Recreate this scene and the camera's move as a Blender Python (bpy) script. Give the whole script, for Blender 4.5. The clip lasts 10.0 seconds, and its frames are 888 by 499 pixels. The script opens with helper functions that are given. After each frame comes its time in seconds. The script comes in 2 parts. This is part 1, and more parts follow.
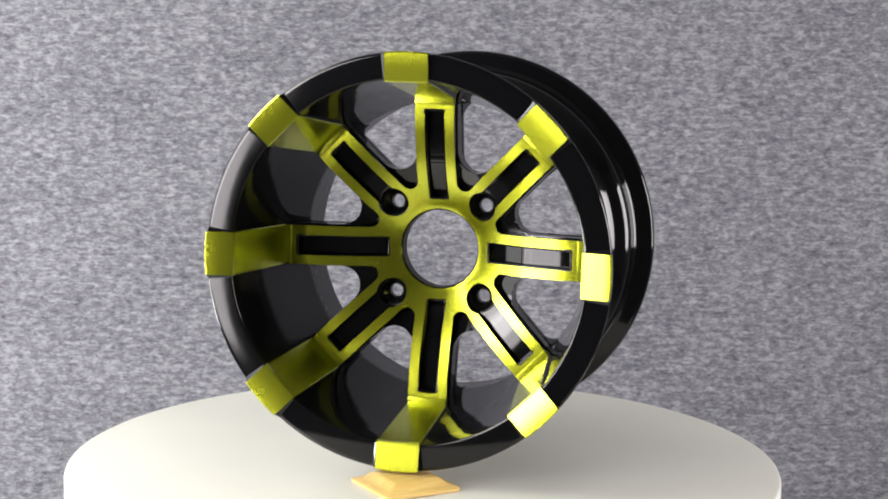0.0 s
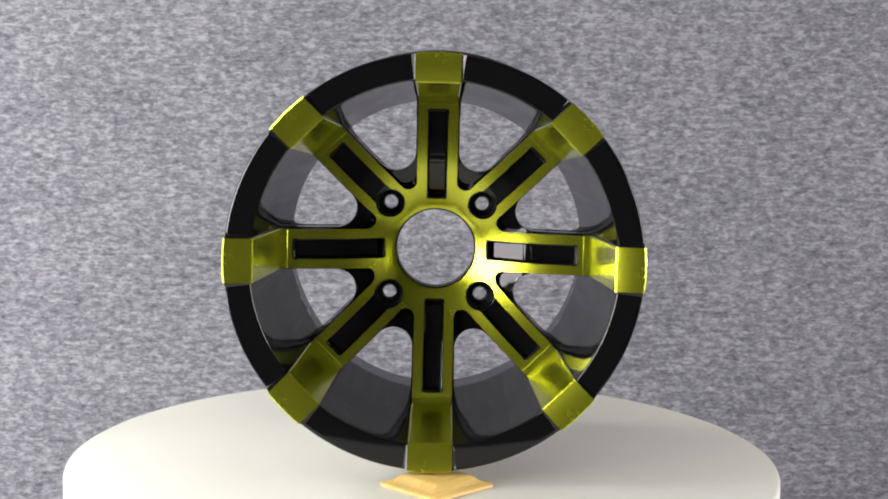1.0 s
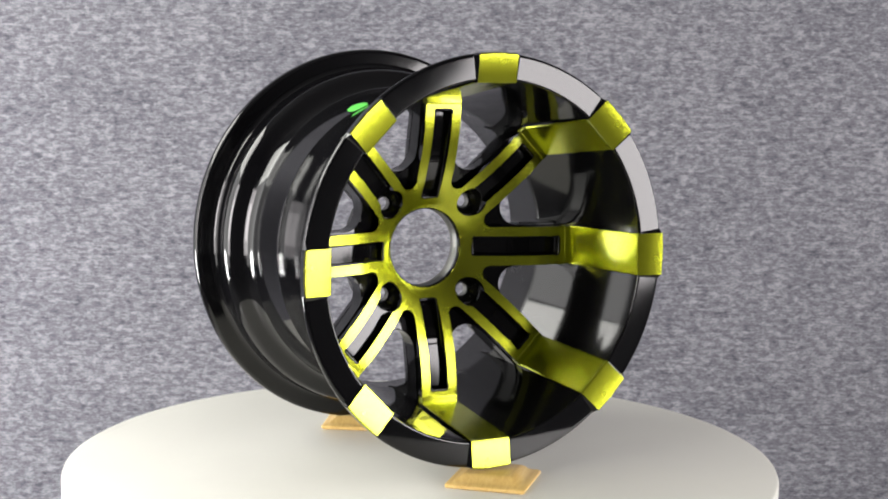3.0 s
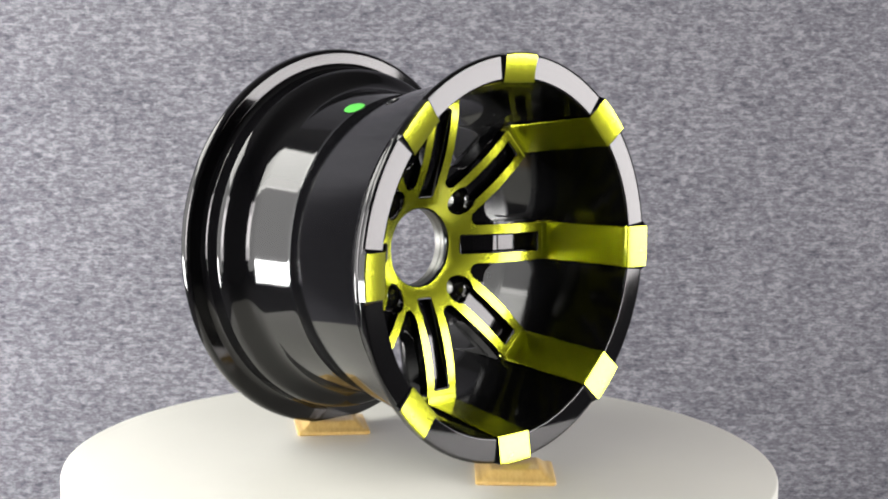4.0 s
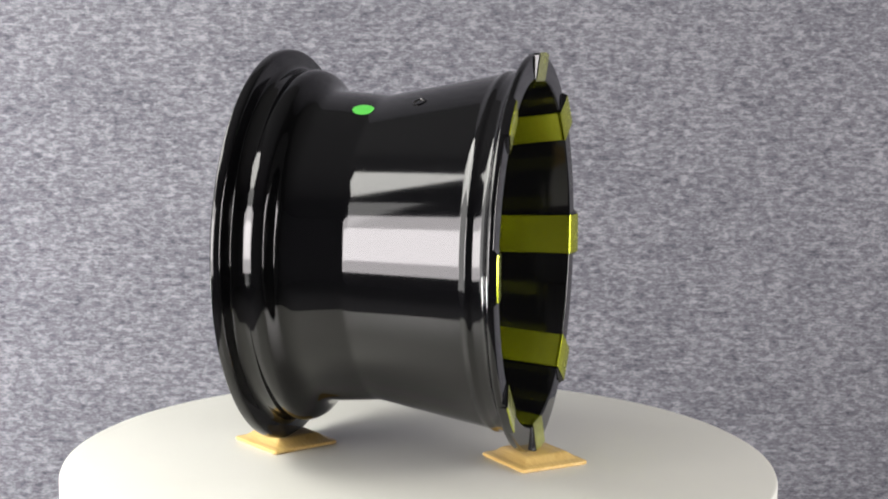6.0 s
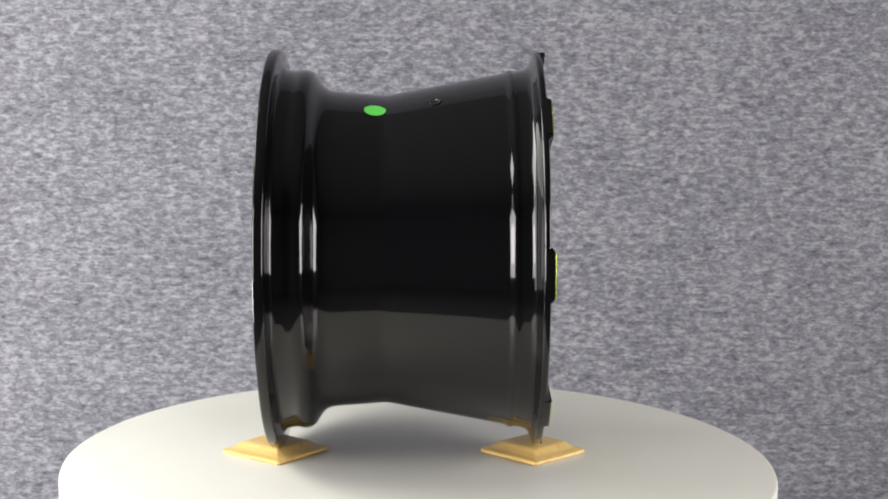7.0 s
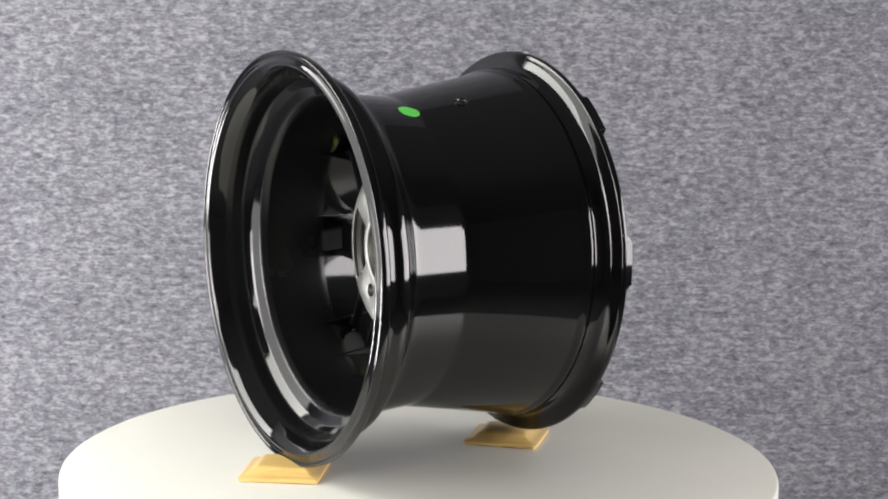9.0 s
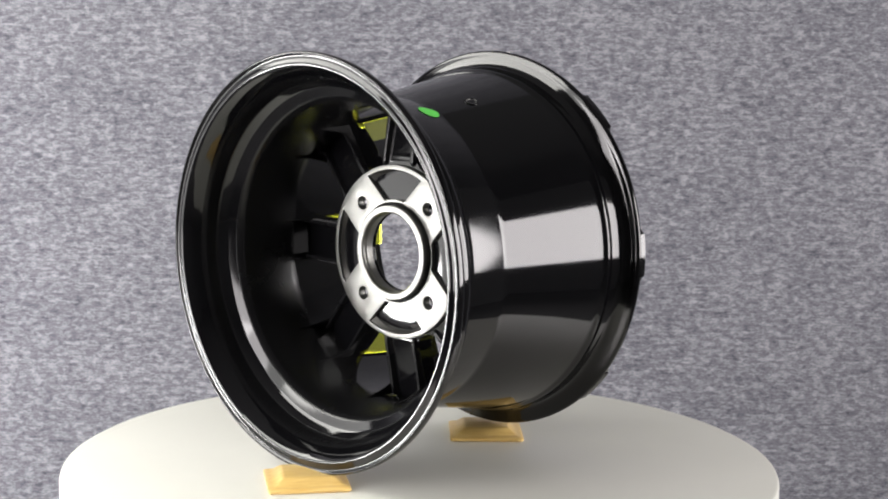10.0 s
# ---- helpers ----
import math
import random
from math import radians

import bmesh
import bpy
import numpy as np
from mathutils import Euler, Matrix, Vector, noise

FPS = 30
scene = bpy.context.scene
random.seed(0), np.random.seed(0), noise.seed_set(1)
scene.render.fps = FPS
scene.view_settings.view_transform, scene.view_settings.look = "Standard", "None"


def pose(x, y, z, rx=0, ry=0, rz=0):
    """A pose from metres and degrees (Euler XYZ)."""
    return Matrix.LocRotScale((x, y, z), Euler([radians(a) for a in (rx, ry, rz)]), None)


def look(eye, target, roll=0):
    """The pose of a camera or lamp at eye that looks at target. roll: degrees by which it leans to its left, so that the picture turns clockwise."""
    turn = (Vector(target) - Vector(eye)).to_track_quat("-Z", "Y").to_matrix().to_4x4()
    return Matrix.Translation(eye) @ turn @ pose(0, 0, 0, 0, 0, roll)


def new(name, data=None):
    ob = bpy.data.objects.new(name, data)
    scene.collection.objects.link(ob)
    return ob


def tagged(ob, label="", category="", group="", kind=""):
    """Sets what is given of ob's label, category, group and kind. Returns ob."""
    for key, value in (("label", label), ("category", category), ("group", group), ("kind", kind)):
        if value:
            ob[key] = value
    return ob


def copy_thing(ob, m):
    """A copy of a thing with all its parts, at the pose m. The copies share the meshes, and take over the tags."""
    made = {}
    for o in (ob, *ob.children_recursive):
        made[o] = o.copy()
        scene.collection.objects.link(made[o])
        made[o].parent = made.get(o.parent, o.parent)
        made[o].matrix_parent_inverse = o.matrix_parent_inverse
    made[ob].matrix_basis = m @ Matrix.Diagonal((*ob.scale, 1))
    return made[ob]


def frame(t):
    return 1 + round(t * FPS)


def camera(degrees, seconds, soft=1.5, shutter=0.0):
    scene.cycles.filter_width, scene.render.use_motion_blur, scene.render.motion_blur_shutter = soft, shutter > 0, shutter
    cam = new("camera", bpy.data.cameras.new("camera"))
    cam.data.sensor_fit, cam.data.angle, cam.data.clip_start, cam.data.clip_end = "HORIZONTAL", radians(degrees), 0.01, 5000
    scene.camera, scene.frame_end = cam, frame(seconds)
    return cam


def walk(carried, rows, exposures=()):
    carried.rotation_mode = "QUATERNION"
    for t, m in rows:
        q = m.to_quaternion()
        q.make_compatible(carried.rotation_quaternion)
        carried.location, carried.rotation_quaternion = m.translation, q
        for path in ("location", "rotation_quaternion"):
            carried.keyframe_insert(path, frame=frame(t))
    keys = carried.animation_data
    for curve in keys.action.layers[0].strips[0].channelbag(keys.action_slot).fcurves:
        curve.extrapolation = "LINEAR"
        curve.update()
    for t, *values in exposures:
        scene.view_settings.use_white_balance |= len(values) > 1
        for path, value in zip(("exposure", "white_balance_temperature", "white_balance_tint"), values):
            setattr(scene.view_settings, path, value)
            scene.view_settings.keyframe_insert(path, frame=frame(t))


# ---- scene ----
# The camera stands still on a tripod; the turntable turns before it.
ZT = 0.90            # height of the turntable's top
SPIN = (-15.1, 14.85, 0.030)   # degrees: start, a second, a second squared

cam = camera(31.72, 10.0, soft=1.9)
VIEW = pose(0.0164, -1.2963, ZT + 0.3549, 90 - 7.7216) @ pose(0, 0, 0, 0, 0, 0.731)
walk(cam, [(0.0, VIEW), (10.0, VIEW)])

# ---- light: a dim studio with a large softbox and a smaller one ----
scene.view_settings.exposure = 0.16
world = bpy.data.worlds.new("studio")
scene.world = world
world.use_nodes = True
world.node_tree.nodes["Background"].inputs[0].default_value = (0.5, 0.5, 0.52, 1)
world.node_tree.nodes["Background"].inputs[1].default_value = 0.04


def softbox(name, eye, target, width, height, watts, colour, hot=0.0):
    """A cloth-fronted box lamp; hot: the share of its light that comes from the bright middle of the cloth."""
    for part_name, size, share, ahead in ((name, 1.0, 1 - hot, 0.0), (name + "_core", 0.56, hot, 0.006)):
        if share:
            data = bpy.data.lights.new(part_name, "AREA")
            data.shape, data.size, data.size_y = "RECTANGLE", width * size, height * size
            data.energy, data.color = watts * share, colour
            lamp = new(part_name, data)
            lamp.matrix_world = look(eye, target) @ Matrix.Translation((0, 0, -ahead))


def aimed(azimuth, rise, distance):
    """A place seen from the wheel: azimuth in degrees from the camera's side, positive to the right."""
    a, e = radians(azimuth), radians(rise)
    return (distance * math.sin(a) * math.cos(e), -distance * math.cos(a) * math.cos(e), ZT + 0.17 + distance * math.sin(e))


CENTRE = (0, 0, ZT + 0.17)
softbox("key_softbox", aimed(-93, 37, 1.95), (0, 0.40, ZT + 0.1), 1.65, 0.70, 34, (1.0, 0.99, 0.94))
softbox("side_softbox", aimed(-87, 8, 1.50), (0, 0.75, ZT + 0.28), 1.60, 1.20, 17, (1.0, 0.99, 0.97))
softbox("front_softbox", aimed(-50, 7, 2.2), CENTRE, 1.02, 1.36, 47, (1.0, 0.95, 0.96), 0.25)
softbox("right_softbox", aimed(79, 6, 1.9), (0, -0.05, ZT + 0.05), 1.42, 0.90, 44, (1.0, 0.955, 0.96))
# unseen fill below the table's height, added to brighten the felt wall's left
softbox("backdrop_fill", (-1.5, 0.10, 0.70), (-0.25, 1.05, 1.15), 0.50, 0.30, 22, (1.0, 0.99, 0.98))


# ---- materials ----
def material(name, colour, rough=0.5, metal=0.0, coat=0.0):
    m = bpy.data.materials.new(name)
    m.use_nodes = True
    b = m.node_tree.nodes["Principled BSDF"]
    b.inputs["Base Color"].default_value = (*colour, 1)
    b.inputs["Roughness"].default_value = rough
    b.inputs["Metallic"].default_value = metal
    b.inputs["Coat Weight"].default_value = coat
    b.inputs["Coat Roughness"].default_value = 0.04
    return m


def node(m, kind, **values):
    n = m.node_tree.nodes.new(kind)
    for key, value in values.items():
        if key in n.inputs:
            n.inputs[key].default_value = value
    return n


def link(m, a, out, b, into):
    m.node_tree.links.new(a.outputs[out], b.inputs[into])


def ramp(m, stops):
    n = m.node_tree.nodes.new("ShaderNodeValToRGB")
    while len(n.color_ramp.elements) < len(stops):
        n.color_ramp.elements.new(0.5)
    for e, (at, colour) in zip(n.color_ramp.elements, stops):
        e.position, e.color = at, (*colour, 1)
    return n


def mapped(m, scale, space="Object"):
    co = node(m, "ShaderNodeTexCoord")
    mp = node(m, "ShaderNodeMapping")
    mp.inputs["Scale"].default_value = scale
    link(m, co, space, mp, "Vector")
    return mp


def bump(m, source, out, strength, distance):
    b = node(m, "ShaderNodeBump", Strength=strength, Distance=distance)
    link(m, source, out, b, "Height")
    link(m, b, "Normal", m.node_tree.nodes["Principled BSDF"], "Normal")
    return b


def wear(m, scale, low, high, stretch=(1, 1, 1)):
    """Uneven gloss: noise drives the roughness between low and high."""
    mp = mapped(m, stretch)
    n = node(m, "ShaderNodeTexNoise", Scale=scale, Detail=5.0, Roughness=0.6)
    link(m, mp, "Vector", n, "Vector")
    r = node(m, "ShaderNodeMapRange")
    r.inputs["From Min"].default_value, r.inputs["From Max"].default_value = 0.3, 0.7
    r.inputs["To Min"].default_value, r.inputs["To Max"].default_value = low, high
    link(m, n, "Fac", r, "Value")
    link(m, r, "Result", m.node_tree.nodes["Principled BSDF"], "Roughness")
    return n


def felt():
    """Heathered grey felt: long flat tufts, fine fibres and a few dark drawn threads."""
    m = material("grey_felt", (0.2, 0.2, 0.22), 0.95)
    b = m.node_tree.nodes["Principled BSDF"]

    def grain(scale, detail, rough, distort=0.0):
        n = node(m, "ShaderNodeTexNoise", Scale=1.0, Detail=detail, Roughness=rough, Distortion=distort)
        link(m, mapped(m, scale), "Vector", n, "Vector")
        return n

    def blend(a, c, share, out_a="Fac", out_c="Fac"):
        mix = node(m, "ShaderNodeMix")
        mix.inputs[0].default_value = share
        link(m, a, out_a, mix, 2)
        link(m, c, out_c, mix, 3)
        return mix

    tuft = grain((62, 62, 118), 2.0, 0.55, 0.4)
    fibre = grain((170, 170, 300), 2.0, 0.65)
    thread = grain((24, 24, 330), 1.0, 0.5, 0.3)
    cloud = grain((7, 7, 11), 2.0, 0.5)
    mix = blend(blend(tuft, fibre, 0.45), thread, 0.13, 0)
    mix = blend(mix, cloud, 0.10, 0)
    tone = ramp(m, [(0.36, (0.050, 0.050, 0.063)), (0.50, (0.124, 0.123, 0.141)), (0.63, (0.232, 0.231, 0.250))])
    link(m, mix, 0, tone, "Fac")
    link(m, tone, "Color", b, "Base Color")
    bump(m, fibre, "Fac", 0.5, 0.002)
    b.inputs["Sheen Weight"].default_value = 0.15
    return m


def candy():
    """Yellow-green candy coat over machined aluminium."""
    m = material("yellow_green_metal", (0.50, 0.52, 0.015), 0.27, 0.95, 0.7)
    b = m.node_tree.nodes["Principled BSDF"]
    b.inputs["Coat Roughness"].default_value = 0.15
    lines = node(m, "ShaderNodeTexNoise", Scale=1.0, Detail=3.0, Roughness=0.6)
    link(m, mapped(m, (40, 40, 900)), "Vector", lines, "Vector")
    tone = ramp(m, [(0.3, (0.555, 0.600, 0.026)), (0.7, (0.625, 0.670, 0.036))])
    link(m, lines, "Fac", tone, "Fac")
    link(m, tone, "Color", b, "Base Color")
    wear(m, 24.0, 0.255, 0.275)
    return m


def gloss_black():
    m = material("gloss_black_paint", (0.0030, 0.0030, 0.0035), 0.10, 0.0, 0.0)
    m.node_tree.nodes["Principled BSDF"].inputs["IOR"].default_value = 1.5
    wear(m, 30.0, 0.055, 0.085)
    return m


def satin_black():
    m = material("satin_black_paint", (0.0045, 0.0045, 0.005), 0.3)
    m.node_tree.nodes["Principled BSDF"].inputs["IOR"].default_value = 1.43
    wear(m, 18.0, 0.07, 0.10)
    return m


def coated_black():
    m = material("eggshell_black_paint", (0.0045, 0.0045, 0.005), 0.27)
    m.node_tree.nodes["Principled BSDF"].inputs["IOR"].default_value = 1.43
    wear(m, 18.0, 0.25, 0.28)
    return m


def matt_black():
    m = material("matt_black_coat", (0.003, 0.003, 0.0033), 0.55)
    m.node_tree.nodes["Principled BSDF"].inputs["Specular IOR Level"].default_value = 0.08
    wear(m, 400.0, 0.48, 0.6)
    return m


def silver():
    m = material("machined_aluminium", (0.21, 0.209, 0.198), 0.3, 1.0)
    wear(m, 90.0, 0.34, 0.5)
    return m


def cast():
    m = material("cast_aluminium", (0.055, 0.054, 0.051), 0.5, 1.0)
    n = wear(m, 260.0, 0.42, 0.58)
    bump(m, n, "Fac", 0.25, 0.0008)
    return m


def wood():
    m = material("pale_varnished_wood", (0.6, 0.36, 0.12), 0.35, 0.0, 0.3)
    b = m.node_tree.nodes["Principled BSDF"]
    g = node(m, "ShaderNodeTexNoise", Scale=1.0, Detail=5.0, Roughness=0.65, Distortion=0.6)
    link(m, mapped(m, (30, 260, 260)), "Vector", g, "Vector")
    tone = ramp(m, [(0.25, (0.65, 0.40, 0.11)), (0.55, (0.79, 0.55, 0.19)), (0.8, (0.85, 0.63, 0.26))])
    link(m, g, "Fac", tone, "Fac")
    link(m, tone, "Color", b, "Base Color")
    bump(m, g, "Fac", 0.12, 0.0006)
    return m


def white_paint():
    m = material("white_lacquer", (0.76, 0.75, 0.69), 0.32)
    b = m.node_tree.nodes["Principled BSDF"]
    n = wear(m, 9.0, 0.30, 0.36)
    tone = ramp(m, [(0.3, (0.68, 0.677, 0.608)), (0.7, (0.72, 0.717, 0.648))])
    link(m, n, "Fac", tone, "Fac")
    link(m, tone, "Color", b, "Base Color")
    return m


def plaster(name, colour):
    m = material(name, colour, 0.9)
    n = node(m, "ShaderNodeTexNoise", Scale=60.0, Detail=4.0)
    bump(m, n, "Fac", 0.2, 0.002)
    return m


FELT, CANDY, BLACK, SILVER, CAST, WOOD, WHITE = felt(), candy(), gloss_black(), silver(), cast(), wood(), white_paint()
SATIN, EGGSHELL, MATT = satin_black(), coated_black(), matt_black()
GREEN = material("green_paper", (0.13, 0.70, 0.10), 0.5)
wear(GREEN, 120.0, 0.4, 0.6)
GREY_WALL = plaster("grey_studio_wall", (0.12, 0.12, 0.123))
GREY_CEILING = plaster("grey_ceiling_paint", (0.09, 0.09, 0.09))
DARK_FLOOR = plaster("dark_studio_floor", (0.12, 0.12, 0.12))


# ---- mesh helpers ----
def finish(name, bm, materials, parent=None, label="", sharp=32, even=False):
    bmesh.ops.recalc_face_normals(bm, faces=bm.faces)
    for f in bm.faces:
        f.smooth = True
    for e in bm.edges:
        if len(e.link_faces) == 2 and math.degrees(e.calc_face_angle(0)) > sharp:
            e.smooth = False
    data = bpy.data.meshes.new(name)
    bm.to_mesh(data)
    bm.free()
    for m in materials:
        data.materials.append(m)
    ob = new(name, data)
    if parent:
        ob.parent = parent
    if even:
        if even == "turned":   # the face was cut on a lathe: its shading follows the radius alone
            normals = [c.vector.copy() for c in data.corner_normals]
            for p in data.polygons:
                if p.material_index == 0 and p.normal.y < -0.75:
                    for k in p.loop_indices:
                        co = data.vertices[data.loops[k].vertex_index].co
                        u = max(1e-4, math.hypot(co.x, co.z))
                        slope = (face_a(u + 0.001) - face_a(u - 0.001)) / 0.002
                        normals[k] = Vector((-slope * co.x / u, -1, -slope * co.z / u)).normalized()
            data.normals_split_custom_set(normals)
            return tagged(ob, label)
        even_out = ob.modifiers.new("even", "WEIGHTED_NORMAL")
        even_out.keep_sharp, even_out.weight = True, 80
    return tagged(ob, label)


def box(bm, x0, x1, y0, y1, z0, z1):
    made = bmesh.ops.create_cube(bm, size=1)["verts"]
    for v in made:
        v.co = Vector((x0 + (v.co.x + 0.5) * (x1 - x0), y0 + (v.co.y + 0.5) * (y1 - y0), z0 + (v.co.z + 0.5) * (z1 - z0)))
    return made


def softened(points, d):
    """A closed outline with each corner cut round over at most d."""
    out = []
    for i, p in enumerate(points):
        p = Vector(p)
        for q, side in ((Vector(points[i - 1]), 0), (Vector(points[(i + 1) % len(points)]), 1)):
            way = q - p
            step = min(d, 0.42 * way.length)
            near = p + way.normalized() * step
            out.append((near, p) if side == 0 else near)
        (a, corner), b = out[-2], out[-1]
        out[-2:] = [a, (a + 2 * corner + b) / 4, b]
    return out


def lathe(bm, profile, y_sign=-1, z0=0.0, steps=192):
    """A closed outline of (radius, along the axle) turned about the axle."""
    rings = []
    for i in range(steps):
        c, s = math.cos(math.tau * i / steps), math.sin(math.tau * i / steps)
        rings.append([bm.verts.new((r * c, y_sign * a, z0 + r * s)) for r, a in profile])
    n = len(profile)
    for i in range(steps):
        p, q = rings[i], rings[(i + 1) % steps]
        for j in range(n):
            bm.faces.new((p[j], p[(j + 1) % n], q[(j + 1) % n], q[j]))


def plate(outline, holes, top, bottom, cuts=(), bevel=0.0, open_edge=None, colour_side=1):
    """A slab from an outline in (u, v) with holes; top(u) and bottom(u) are its heights. open_edge(u, v): outline edges that get no wall."""
    bm = bmesh.new()
    edges = []
    for loop in (outline, *holes):
        vs = [bm.verts.new((u, 0, v)) for u, v in loop]
        edges += [bm.edges.new((vs[i], vs[(i + 1) % len(vs)])) for i in range(len(vs))]
    bmesh.ops.triangle_fill(bm, use_beauty=True, use_dissolve=False, edges=edges)
    for u in cuts:
        bmesh.ops.bisect_plane(bm, geom=bm.verts[:] + bm.edges[:] + bm.faces[:], plane_co=(u, 0, 0), plane_no=(1, 0, 0))
    upper = bm.faces[:]
    rim = [e for e in bm.edges if len(e.link_faces) == 1]
    seam = {e for e in rim if open_edge and open_edge((e.verts[0].co + e.verts[1].co) / 2)}
    keep = [e for e in rim if e not in seam]
    made = bmesh.ops.extrude_edge_only(bm, edges=keep)["geom"]
    low = {v for v in made if isinstance(v, bmesh.types.BMVert)}
    walls = [f for f in made if isinstance(f, bmesh.types.BMFace)]
    for v in bm.verts:
        u = math.hypot(v.co.x, v.co.z)
        v.co.y = -(bottom(u) if v in low else top(u))
    for f in walls:
        f.material_index = colour_side
    if bevel:
        bmesh.ops.bevel(bm, geom=keep, offset=bevel, segments=2, profile=0.6, affect="EDGES", material=0, clamp_overlap=True)
    return bm


def arc(cx, cy, r, a0, a1, n):
    return [(cx + r * math.cos(radians(a0 + (a1 - a0) * i / n)), cy + r * math.sin(radians(a0 + (a1 - a0) * i / n))) for i in range(n + 1)]


def round_slot(u0, u1, half, r):
    return (arc(u0 + r, half - r, r, 180, 90, 4) + arc(u1 - r, half - r, r, 90, 0, 4)
            + arc(u1 - r, -half + r, r, 0, -90, 4) + arc(u0 + r, -half + r, r, -90, -180, 4))


# ---- setting ----
def slab(name, x0, x1, y0, y1, z0, z1, m, label):
    bm = bmesh.new()
    box(bm, x0, x1, y0, y1, z0, z1)
    return tagged(finish(name, bm, [m]), label, name.split("_")[0], kind="structure")


WALL_Y = 1.05
slab("wall_north", -2.6, 2.6, WALL_Y, WALL_Y + 0.1, 0, 2.7, FELT, "heathered grey felt wall behind the turntable")
slab("wall_south", -2.6, 2.6, -3.1, -3.0, 0, 2.7, GREY_WALL, "plain grey studio wall")
slab("wall_west", -2.7, -2.6, -3.1, WALL_Y + 0.1, 0, 2.7, GREY_WALL, "plain grey studio wall")
slab("wall_east", 2.6, 2.7, -3.1, WALL_Y + 0.1, 0, 2.7, GREY_WALL, "plain grey studio wall")
slab("floor", -2.7, 2.7, -3.1, WALL_Y + 0.1, -0.1, 0, DARK_FLOOR, "plain dark studio floor")
slab("ceiling", -2.7, 2.7, -3.1, WALL_Y + 0.1, 2.7, 2.8, GREY_CEILING, "plain grey studio ceiling")


# ---- turntable ----
def make_turntable():
    top = new("turntable")
    tagged(top, "white lacquered round display turntable on a drum plinth", "turntable")
    bm = bmesh.new()
    lathe_z(bm, [(0.0, -0.05), (0.2935, -0.05), (0.2970, -0.0475), (0.2970, -0.0005), (0.2962, 0.0018), (0.2940, 0.0030), (0.0, 0.0030)])
    finish("disc", bm, [WHITE], top)
    bm = bmesh.new()
    lathe_z(bm, [(0.0, -ZT), (0.294, -ZT), (0.294, -0.052), (0.0, -0.052)])
    finish("plinth", bm, [WHITE], top)
    return top


def lathe_z(bm, profile, steps=192):
    rows = []
    for r, z in profile:
        # the disc sits a little off its spindle
        rows.append([bm.verts.new((r * math.cos(math.tau * i / steps), 0.0027 + r * math.sin(math.tau * i / steps), z)) for i in range(steps if r else 1)])
    for p, q in zip(rows, rows[1:]):
        for i in range(steps):
            j = (i + 1) % steps
            ring = [p[i % len(p)], p[j % len(p)], q[j % len(q)], q[i % len(q)]]
            bm.faces.new(list(dict.fromkeys(ring)))


TURNTABLE = make_turntable()


# ---- support blocks ----
BLOCK_H = 0.0102


def make_block(half=0.0322):
    bm = bmesh.new()
    rows = [(half - 0.0012, 0.0), (half, 0.0010), (half, 0.0030), (half - 0.0012, 0.0038), (half - 0.0036, 0.0041),
            (half - 0.0075, 0.0058), (half - 0.0105, 0.0086), (half - 0.0125, 0.0098), (half - 0.0145, BLOCK_H)]
    rings = []
    for h, z in rows:
        c = min(0.0016, h * 0.1)
        rings.append([bm.verts.new((x, y, z)) for x, y in ((h - c, -h), (h, -h + c), (h, h - c), (h - c, h), (-h + c, h), (-h, h - c), (-h, -h + c), (-h + c, -h))])
    for p, q in zip(rings, rings[1:]):
        for i in range(8):
            bm.faces.new((p[i], p[(i + 1) % 8], q[(i + 1) % 8], q[i]))
    bm.faces.new(rings[-1])
    bm.faces.new(rings[0][::-1])
    return tagged(finish("support_block", bm, [WOOD], sharp=28), "pale varnished wooden block with sloped sides under the wheel", "block", "blocks under the wheel")


BLOCKS = [make_block()]
BLOCKS.append(copy_thing(BLOCKS[0], pose(0, 0, 0)))
BLOCK_AT = [(0.0132, -0.0946, 45.0), (0.0058, 0.1253, 54.1)]


# ---- the wheel ----
R0 = 0.1645
HUB_A = 0.0376


def face_a(u):
    s = max(0.0, min(1.0, (u - 0.034) / 0.090))
    return HUB_A + 0.0280 * (1 - (1 - s) ** 1.9)


def web_top(u):
    return face_a(u) - 0.0075


def web_back(u):
    return 0.0300 + 0.22 * max(0.0, u - 0.06)


def wedge(bore, half, fillet, end, tan=math.tan(radians(22.5))):
    """Outline of one spoke's eighth of the star."""
    c = (half + fillet) / math.sin(radians(22.5))
    cx, cy = c * math.cos(radians(22.5)), c * math.sin(radians(22.5))
    side = arc(cx, cy, fillet, 202.5, 270, 8) + [(end, half)]
    low = [(u, -v) for u, v in side[::-1]]
    return arc(0, 0, bore, -22.5, 22.5, 8) + side + low


def on_seam(co):
    return abs(abs(math.degrees(math.atan2(co.z, co.x))) - 22.5) < 0.05 and math.hypot(co.x, co.z) > 0.034


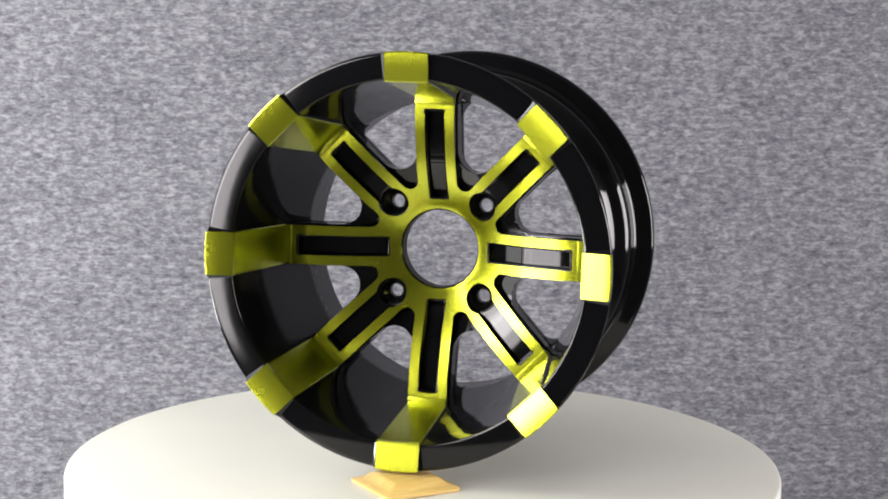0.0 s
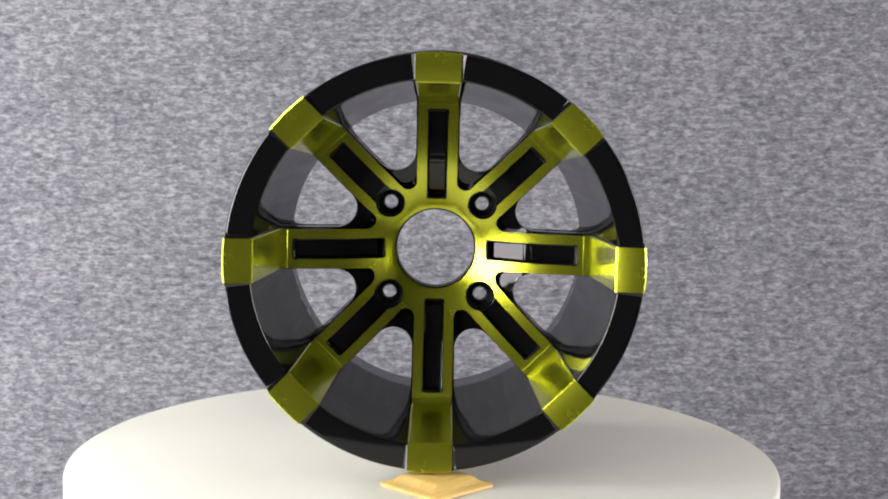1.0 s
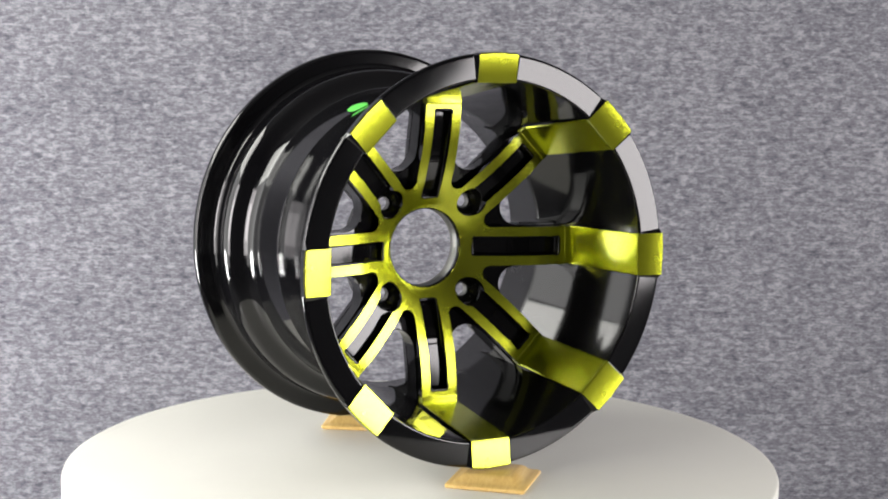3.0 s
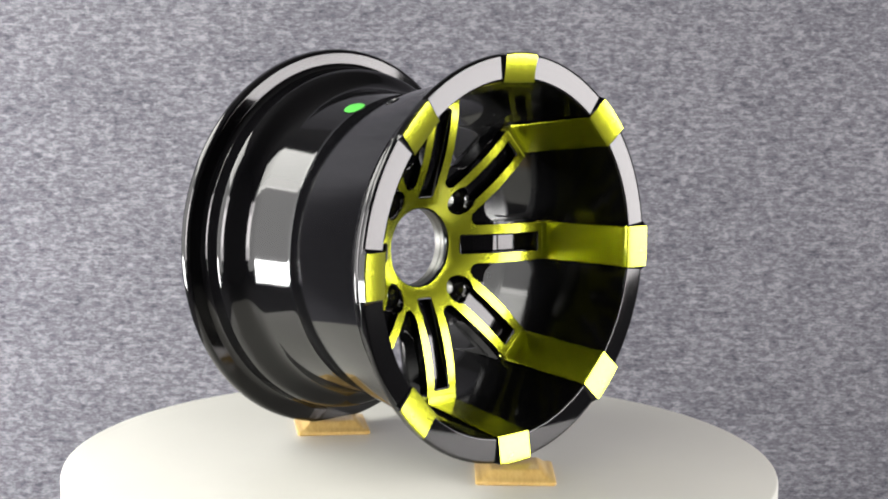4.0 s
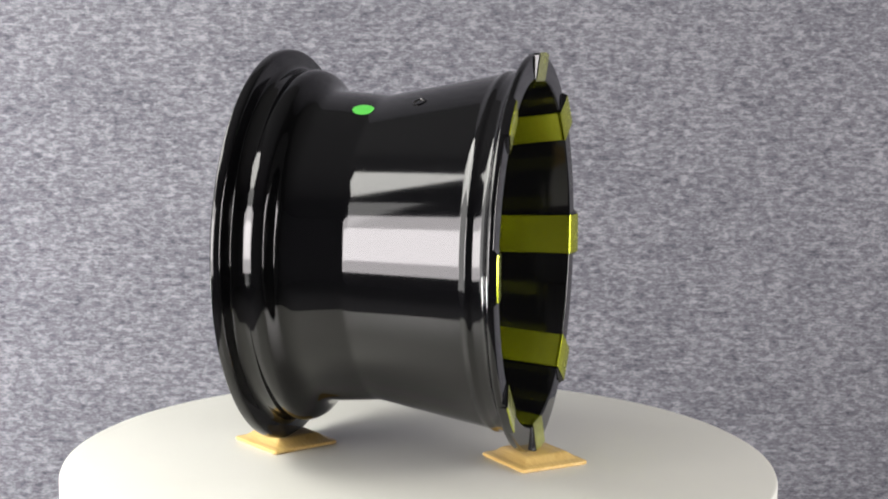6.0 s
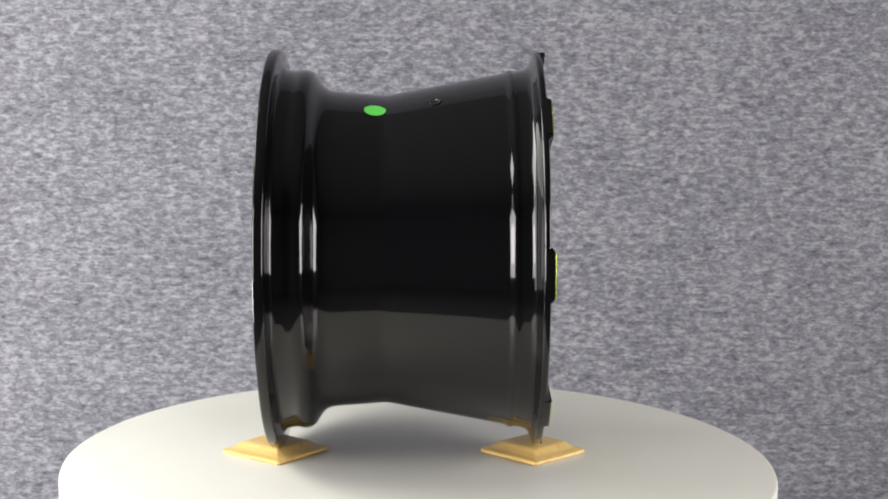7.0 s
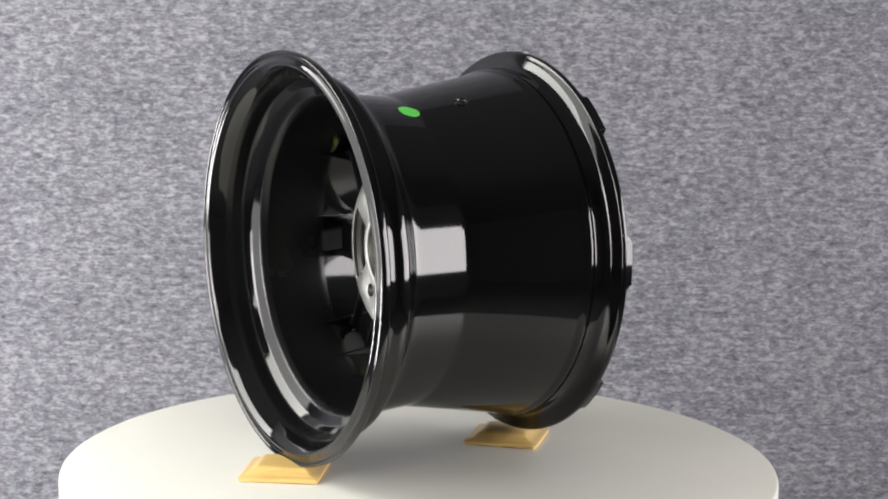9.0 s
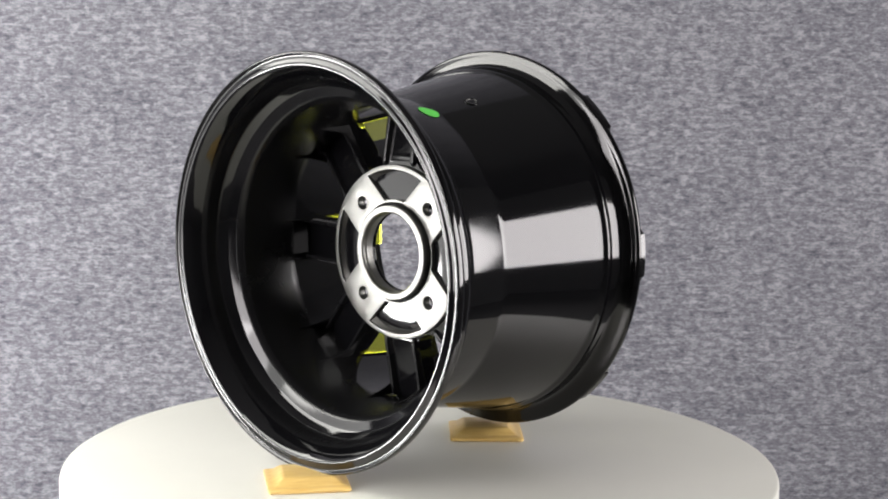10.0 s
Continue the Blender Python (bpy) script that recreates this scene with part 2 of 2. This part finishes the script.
def make_spoke(bolted):
    cuts = [0.038 + 0.006 * i for i in range(15)]
    bolt, hole = ([[arc(0.0543, 0, r, 0, 345, 23)] for r in (0.0121, 0.0062)] if bolted else [[], []])
    body = finish("spoke", plate(wedge(0.0365, 0.0178, 0.0165, 0.1302), bolt, web_top, web_back, cuts, 0.0008, on_seam, 0), [BLACK], even=True)
    back = finish("spoke_back", plate(wedge(0.0365, 0.0178, 0.0165, 0.1302), hole, web_back, lambda u: web_back(u) - 0.0002, cuts, 0, on_seam, 0), [BLACK], body)
    slot = round_slot(0.0430, 0.1180, 0.0085, 0.0022)
    if bolted:   # the slot runs into the bolt's counterbore
        reach = math.degrees(math.asin(0.0085 / 0.0122))
        slot = slot[5:15] + arc(0.0543, 0, 0.0122, -reach, -360 + reach, 30)
    finish("spoke_face", plate(wedge(0.0342, 0.0166, 0.0072, 0.1245), [slot], face_a, lambda u: face_a(u) - 0.0085, cuts, 0.0007, on_seam, 1), [CANDY, BLACK], body, "yellow-green metallic spoke face with a black slot", even="turned")
    # rounded gloss edge round the slot
    path = slot[:10] if bolted else slot
    n = len(path)
    bm = bmesh.new()
    rows = []
    for k, (u, v) in enumerate(path):
        p, q = (path[k - 1] if k or not bolted else path[0]), (path[(k + 1) % n] if k < n - 1 or not bolted else path[-1])
        way = Vector((q[0] - p[0], q[1] - p[1])).normalized()
        inward = Vector((way.y, -way.x))
        rows.append([bm.verts.new((u + inward.x * d, -(face_a(u) + h), v + inward.y * d)) for d, h in ((-0.0009, -0.0004), (-0.0006, 0.0003), (0.0003, 0.0006), (0.0011, 0.0002), (0.0018, -0.0012), (0.0026, -0.0078))])
    for k in range(n - 1 if bolted else n):
        p, q = rows[k], rows[(k + 1) % n]
        for i in range(5):
            bm.faces.new((p[i], p[i + 1], q[i + 1], q[i]))
    finish("slot_edge", bm, [BLACK], body, "rounded gloss black edge of the spoke's slot", 60)
    # cast ribs along the back's edges and the fins that run on into the barrel
    for side in (-1, 1):
        bm = bmesh.new()
        rows = []
        for u, h in ((0.0715, 0.0006), (0.0745, 0.0030), (0.0800, 0.0038), (0.0950, 0.0042), (0.1100, 0.0050), (0.1215, 0.0062), (0.1252, 0.0080)):
            a = web_back(u)
            rows.append([bm.verts.new((u, -(a - d), side * v)) for v, d in ((0.0181, -0.003), (0.0181, h - 0.0016), (0.0174, h - 0.0004), (0.0160, h), (0.0146, h - 0.0004), (0.0138, h - 0.0016), (0.0128, -0.001))])
        for p, q in zip(rows, rows[1:]):
            for k in range(6):
                bm.faces.new((p[k], p[k + 1], q[k + 1], q[k]))
        bm.faces.new(rows[0])
        bm.faces.new(rows[-1])
        finish("spoke_rib", bm, [EGGSHELL], body, "black cast rib along the spoke's back")
    for side in (-1, 1):
        bm = bmesh.new()
        rows = []
        for v, back_off in ((0.0168, 0.0), (0.0172, 0.0004), (0.0180, 0.0004), (0.0184, 0.0)):
            rows.append([bm.verts.new((u - back_off * 0.5, -(a - back_off), side * v)) for u, a in ((0.1120, 0.0435), (0.1175, 0.0330), (0.1212, 0.0215), (0.1232, 0.0070), (0.1244, 0.0070), (0.1246, 0.0435))])
        for p, q in zip(rows, rows[1:]):
            for k in range(6):
                bm.faces.new((p[k], p[(k + 1) % 6], q[(k + 1) % 6], q[k]))
        bm.faces.new(rows[0])
        bm.faces.new(rows[-1])
        finish("spoke_fin", bm, [EGGSHELL], body, "thin black fin blending the spoke into the barrel")
    # the leg along the barrel's inside
    bm = bmesh.new()
    w0, w1 = 0.0168, 0.0176
    rows = []
    for i in range(9):
        s = i / 8
        u, a, w = 0.1272 + (0.1414 - 0.1272) * s ** 1.05, 0.0625 + (0.1476 - 0.0625) * s, w0 + (w1 - w0) * s
        rows.append([bm.verts.new(p) for p in ((u + 0.007, -a, -w - 0.0015), (u + 0.0006, -a, -w), (u, -a, -w + 0.0008), (u, -a, w - 0.0008), (u + 0.0006, -a, w), (u + 0.007, -a, w + 0.0015))])
    for p, q in zip(rows, rows[1:]):
        for j in range(5):
            f = bm.faces.new((p[j], p[j + 1], q[j + 1], q[j]))
            f.material_index = 1 if j in (0, 4) else 0
    bm.faces.new(rows[0]).material_index = 1
    finish("spoke_leg", bm, [CANDY, BLACK], body, "yellow-green metallic leg inside the barrel")
    # ridge where the face ends over the leg
    bm = bmesh.new()
    box(bm, 0.1222, 0.1290, -face_a(0.1245) - 0.0012, -0.0560, -0.0168, 0.0168)
    bmesh.ops.bevel(bm, geom=bm.edges[:], offset=0.0014, segments=3, profile=0.6, affect="EDGES")
    finish("spoke_ridge", bm, [CANDY], body)
    # the pad over the rim's lip
    bm = bmesh.new()
    outline = [(0.1412, 0.1430), (0.1412, 0.1478), (0.1424, 0.1486), (0.1636, 0.1515), (0.1647, 0.1507), (0.1646, 0.1450)]
    rings = []
    n = 10
    for i in range(n + 1):
        v = -0.0175 + 0.035 * i / n
        rings.append([bm.verts.new((math.sqrt(max(u * u - v * v, 0)) if u > 0.16 else u - 0.0002, -a, v)) for u, a in outline])
    for p, q in zip(rings, rings[1:]):
        for j in range(len(outline) - 1):
            bm.faces.new((p[j], p[j + 1], q[j + 1], q[j])).material_index = 1 if j == 4 else 0
    for ring in (rings[0], rings[-1]):
        bm.faces.new(ring).material_index = 1
    finish("lip_pad", bm, [CANDY, BLACK], body, "bright yellow-green pad on the rim lip")
    # sloped black flanks beside the pad
    for side in (-1, 1):
        bm = bmesh.new()
        foot = []
        for v, drop in ((0.0177, 0.0), (0.0185, 0.0003), (0.0226, 0.0042)):
            foot.append([bm.verts.new((math.sqrt(u * u - v * v) if u > 0.16 else u, -(a - drop), side * v)) for u, a in ((0.1432, 0.1430), (0.1434, 0.1480), (0.1635, 0.1506), (0.1643, 0.1460))])
        for p, q in zip(foot, foot[1:]):
            for j in range(3):
                bm.faces.new((p[j], p[j + 1], q[j + 1], q[j]))
        finish("pad_flank", bm, [BLACK], body)
    if bolted:
        bm = bmesh.new()
        lathe(bm, softened([(0.0122, 0.0400), (0.0113, 0.0400), (0.0102, 0.0372), (0.0068, 0.0345), (0.0061, 0.0320), (0.0061, 0.0268), (0.0074, 0.0268), (0.0122, 0.0345)], 0.0005), steps=40)
        ob = finish("bolt_seat", bm, [EGGSHELL], body, "black conical bolt seat with a through hole")
        ob.location = (0.0543, 0, 0)
    return body


def turn_of(angle):
    return Matrix.Translation((0, 0, R0)) @ Matrix.Rotation(-radians(angle), 4, "Y")


BARREL = [
    (0.1437, 0.1474), (0.1628, 0.1478), (0.1645, 0.1464), (0.1643, 0.1424), (0.1585, 0.1408), (0.1525, 0.1383), (0.1500, 0.1350),
    (0.1484, 0.1268), (0.1496, 0.1238), (0.1490, 0.1212), (0.1470, 0.1180), (0.1290, 0.0222), (0.1288, 0.0190), (0.1319, -0.0205),
    (0.1326, -0.0248), (0.1343, -0.0288), (0.1374, -0.0322), (0.1424, -0.0354), (0.1472, -0.0386), (0.1492, -0.0422), (0.1500, -0.0465), (0.1488, -0.0530), (0.1500, -0.0610), (0.1530, -0.0637),
    (0.1648, -0.0652), (0.1667, -0.0675), (0.1669, -0.0722), (0.1659, -0.0738), (0.1645, -0.0736),
    (0.1632, -0.0719), (0.1606, -0.0724), (0.1582, -0.0739), (0.1562, -0.0741), (0.1546, -0.0730), (0.1512, -0.0686), (0.1478, -0.0618), (0.1455, -0.0560), (0.1440, -0.0460), (0.1385, -0.0395), (0.1300, -0.0345),
    (0.1272, -0.0290), (0.1243, 0.0190), (0.1246, 0.0225), (0.1335, 0.0800), (0.1378, 0.1060), (0.1408, 0.1260)]


def outer_r(a):
    return 0.1289 + (a - 0.0215) * (0.1470 - 0.1290) / (0.1180 - 0.0222) if a > 0.0205 else 0.1288 + (0.0190 - a) * 0.0038 / 0.0485


def make_wheel():
    wheel = new("alloy_wheel")
    tagged(wheel, "gloss black alloy wheel rim with eight yellow-green spokes", "wheel rim")
    bm = bmesh.new()
    lathe(bm, softened(BARREL, 0.0016), z0=R0, steps=240)
    for f in bm.faces:   # the inside is coated less glossy than the outside
        c = f.calc_center_median()
        r, a = math.hypot(c.x, c.z - R0), -c.y
        if (-0.045 < a < 0.143 and r < outer_r(a) - 0.002 and r < 0.1445) or (-0.0715 < a <= -0.045 and r < 0.1475):
            f.material_index = 1 if a > 0.03 else 2
    finish("barrel", bm, [BLACK, SATIN, EGGSHELL], wheel, "gloss black barrel with rolled rim lips", 50, True)
    plain, bolted = make_spoke(False), make_spoke(True)
    for k in range(8):
        source = bolted if k % 2 else plain
        ob = source if k < 2 else copy_thing(source, pose(0, 0, 0))
        ob.parent = wheel
        ob.matrix_basis = turn_of(45 * k)
    # bore
    bm = bmesh.new()
    lathe(bm, softened([(0.0345, HUB_A - 0.0016), (0.0336, HUB_A - 0.0030), (0.0334, 0.0345), (0.0334, 0.0331), (0.0368, 0.0331), (0.0368, HUB_A - 0.004)], 0.0004), z0=R0, steps=96)
    bore = finish("centre_bore", bm, [BLACK], wheel, "gloss black bore through the hub")
    bm = bmesh.new()
    lathe(bm, softened([(0.0349, HUB_A + 0.0001), (0.0343, HUB_A + 0.0001), (0.0330, HUB_A - 0.0012), (0.0328, HUB_A - 0.0026), (0.0349, HUB_A - 0.0026)], 0.0004), z0=R0, steps=96)
    finish("bore_lip", bm, [BLACK], bore, "gloss black chamfer round the bore")
    # machined hub plate on the back
    holes = [arc(0.0543 * math.cos(radians(45 + 90 * k)), 0.0543 * math.sin(radians(45 + 90 * k)), 0.0056, 0, 337.5, 15) for k in range(4)]
    pockets = []
    for k in range(4):
        p = arc(0, 0, 0.0690, 90 * k - 27, 90 * k + 27, 14) + arc(0, 0, 0.0435, 90 * k + 15, 90 * k - 15, 8)
        pockets.append([tuple(v) for v in softened(p, 0.0016)])
    bm = plate(arc(0, 0, 0.0725, 0, 357, 119), holes + pockets + [arc(0, 0, 0.0418, 0, 354, 59)], lambda u: -0.0262, lambda u: -0.0330, (), 0.0006, None, 0)
    hub = finish("hub_plate", bm, [SILVER, CAST], wheel, "bare machined aluminium mounting face on the back")
    hub.matrix_basis = Matrix.Translation((0, 0, R0)) @ Matrix.Rotation(math.pi, 4, "Z")
    for k in range(4):
        bm = bmesh.new()
        rows = []
        for i in range(9):
            s = i / 8
            r = 0.0428 + 0.0270 * s
            bowl = [0.0275 + 0.0125 * math.sin(math.pi * min(1, 0.12 + 0.86 * s)) * max(0.0, 1 - (abs(t) / 7.6) ** 2.2) for t in range(-7, 8)]
            rows.append([bm.verts.new((r * math.cos(radians(90 * k + t * 4.2)), -bowl[t + 7], r * math.sin(radians(90 * k + t * 4.2)))) for t in range(-7, 8)])
        for p, q in zip(rows, rows[1:]):
            for j in range(14):
                bm.faces.new((p[j], p[j + 1], q[j + 1], q[j]))
        ob = finish("hub_pocket", bm, [CAST], wheel, "rough cast recess in the mounting face")
        ob.location = (0, 0, R0)
    bm = bmesh.new()
    lathe(bm, softened([(0.0344, 0.0206), (0.0392, 0.0206), (0.0395, 0.0212), (0.0395, 0.0330), (0.0332, 0.0330), (0.0332, 0.0290), (0.0327, 0.0284), (0.0327, 0.0252), (0.0333, 0.0246), (0.0333, 0.0216)], 0.0005), z0=R0, steps=96)
    finish("hub_ring", bm, [SILVER], wheel, "bare machined centring ring")
    # black backing in the groove: its shade is put in as colour
    bm = bmesh.new()
    lathe(bm, [(0.0390, 0.0292), (0.0430, 0.0292), (0.0430, 0.0310), (0.0390, 0.0310)], z0=R0, steps=96)
    finish("groove_shade", bm, [MATT], wheel, "black backing standing in for shade in the groove round the centring ring")
    # small engraved mark on the lip, and raised casting marks behind one spoke
    for k, (t, long) in enumerate(((123.4, 0.0011), (122.5, 0.0016), (121.5, 0.0009), (120.7, 0.0014), (119.9, 0.0010))):
        bm = bmesh.new()
        box(bm, -long / 2, long / 2, -0.0002, 0.0004, -0.0005, 0.0005)
        ob = finish("engraved_mark", bm, [MATT], wheel, "tiny dull engraved mark on the lip")
        ob.matrix_basis = turn_of(t) @ Matrix.Translation((0.1475, -0.14705, 0))
    for u, v, w, h in ((0.086, 0.004, 0.006, 0.0014), (0.089, -0.003, 0.0045, 0.0014), (0.094, 0.003, 0.007, 0.0014), (0.098, -0.004, 0.005, 0.0014), (0.103, 0.001, 0.008, 0.0016)):
        bm = bmesh.new()
        box(bm, -h / 2, h / 2, -0.0006, 0.0007, -w / 2, w / 2)
        bmesh.ops.bevel(bm, geom=bm.edges[:], offset=0.0002, segments=1, affect="EDGES")
        ob = finish("casting_mark", bm, [BLACK], wheel, "raised casting mark behind a spoke")
        ob.matrix_basis = turn_of(45) @ Matrix.Translation((u, -web_back(u), v))
    # green paper dot and valve hole on the barrel
    bm = bmesh.new()
    rows = []
    ca, ct = 0.0133, 114.3
    for i in range(7):
        rr = 0.0088 * i / 6
        ring = []
        for j in range(28):
            a = ca + rr * math.cos(math.tau * j / 28)
            t = radians(ct) + rr * math.sin(math.tau * j / 28) / 0.129
            r = outer_r(a) + 0.0005
            ring.append(bm.verts.new((r * math.cos(t), -a, R0 + r * math.sin(t))))
        rows.append(ring)
    for p, q in zip(rows[:1] + rows[1:], rows[1:]):
        for j in range(28):
            bm.faces.new((p[j], p[(j + 1) % 28], q[(j + 1) % 28], q[j]))
    finish("sticker", bm, [GREEN], wheel, "round bright green paper sticker")
    bm = bmesh.new()
    lathe(bm, softened([(0.0060, -0.001), (0.0060, 0.0006), (0.0048, 0.0008), (0.0044, -0.001)], 0.0003), steps=32)
    lathe(bm, [(0.0, -0.0008), (0.0046, -0.0008), (0.0046, -0.0004), (0.0002, -0.0004)], steps=32)
    valve = finish("valve_hole", bm, [BLACK], wheel, "small black valve hole collar")
    bm = bmesh.new()
    lathe(bm, softened([(0.0044, -0.0012), (0.0044, 0.0003), (0.0037, 0.0004), (0.0034, -0.0012)], 0.0003), steps=28)
    sleeve = finish("valve_sleeve", bm, [SILVER], valve, "bare metal edge of the valve hole")
    va, vt = 0.0609, 113.8
    r = outer_r(va)
    up = Vector((math.cos(radians(vt)), 0.19, math.sin(radians(vt)))).normalized()
    valve.matrix_basis = Matrix.Translation((r * math.cos(radians(vt)), -va, R0 + r * math.sin(radians(vt)))) @ up.to_track_quat("-Y", "Z").to_matrix().to_4x4()
    return wheel


WHEEL = make_wheel()
WHEEL_BASE = (Matrix.Translation((0.0092, 0.0523, 0.1777)) @ Matrix.Rotation(radians(-0.7335), 4, "X")
              @ Matrix.Rotation(radians(0.618), 4, "Y") @ Matrix.Translation((0, 0, -R0)))


def motions():
    times = [0.25 * i for i in range(41)]
    spin = [(t, Matrix.Translation((0, 0, ZT)) @ Matrix.Rotation(radians(SPIN[0] + SPIN[1] * t + SPIN[2] * t * t), 4, "Z")) for t in times]
    walk(TURNTABLE, [(t, Matrix.Translation((0.0008, -0.0083, 0)) @ m) for t, m in spin])
    walk(WHEEL, [(t, m @ WHEEL_BASE) for t, m in spin])
    for block, (x, y, turn) in zip(BLOCKS, BLOCK_AT):
        walk(block, [(t, pose(0.0, -0.0030, 0) @ m @ pose(x, y, 0.0030, 0, 0, turn)) for t, m in spin])


motions()
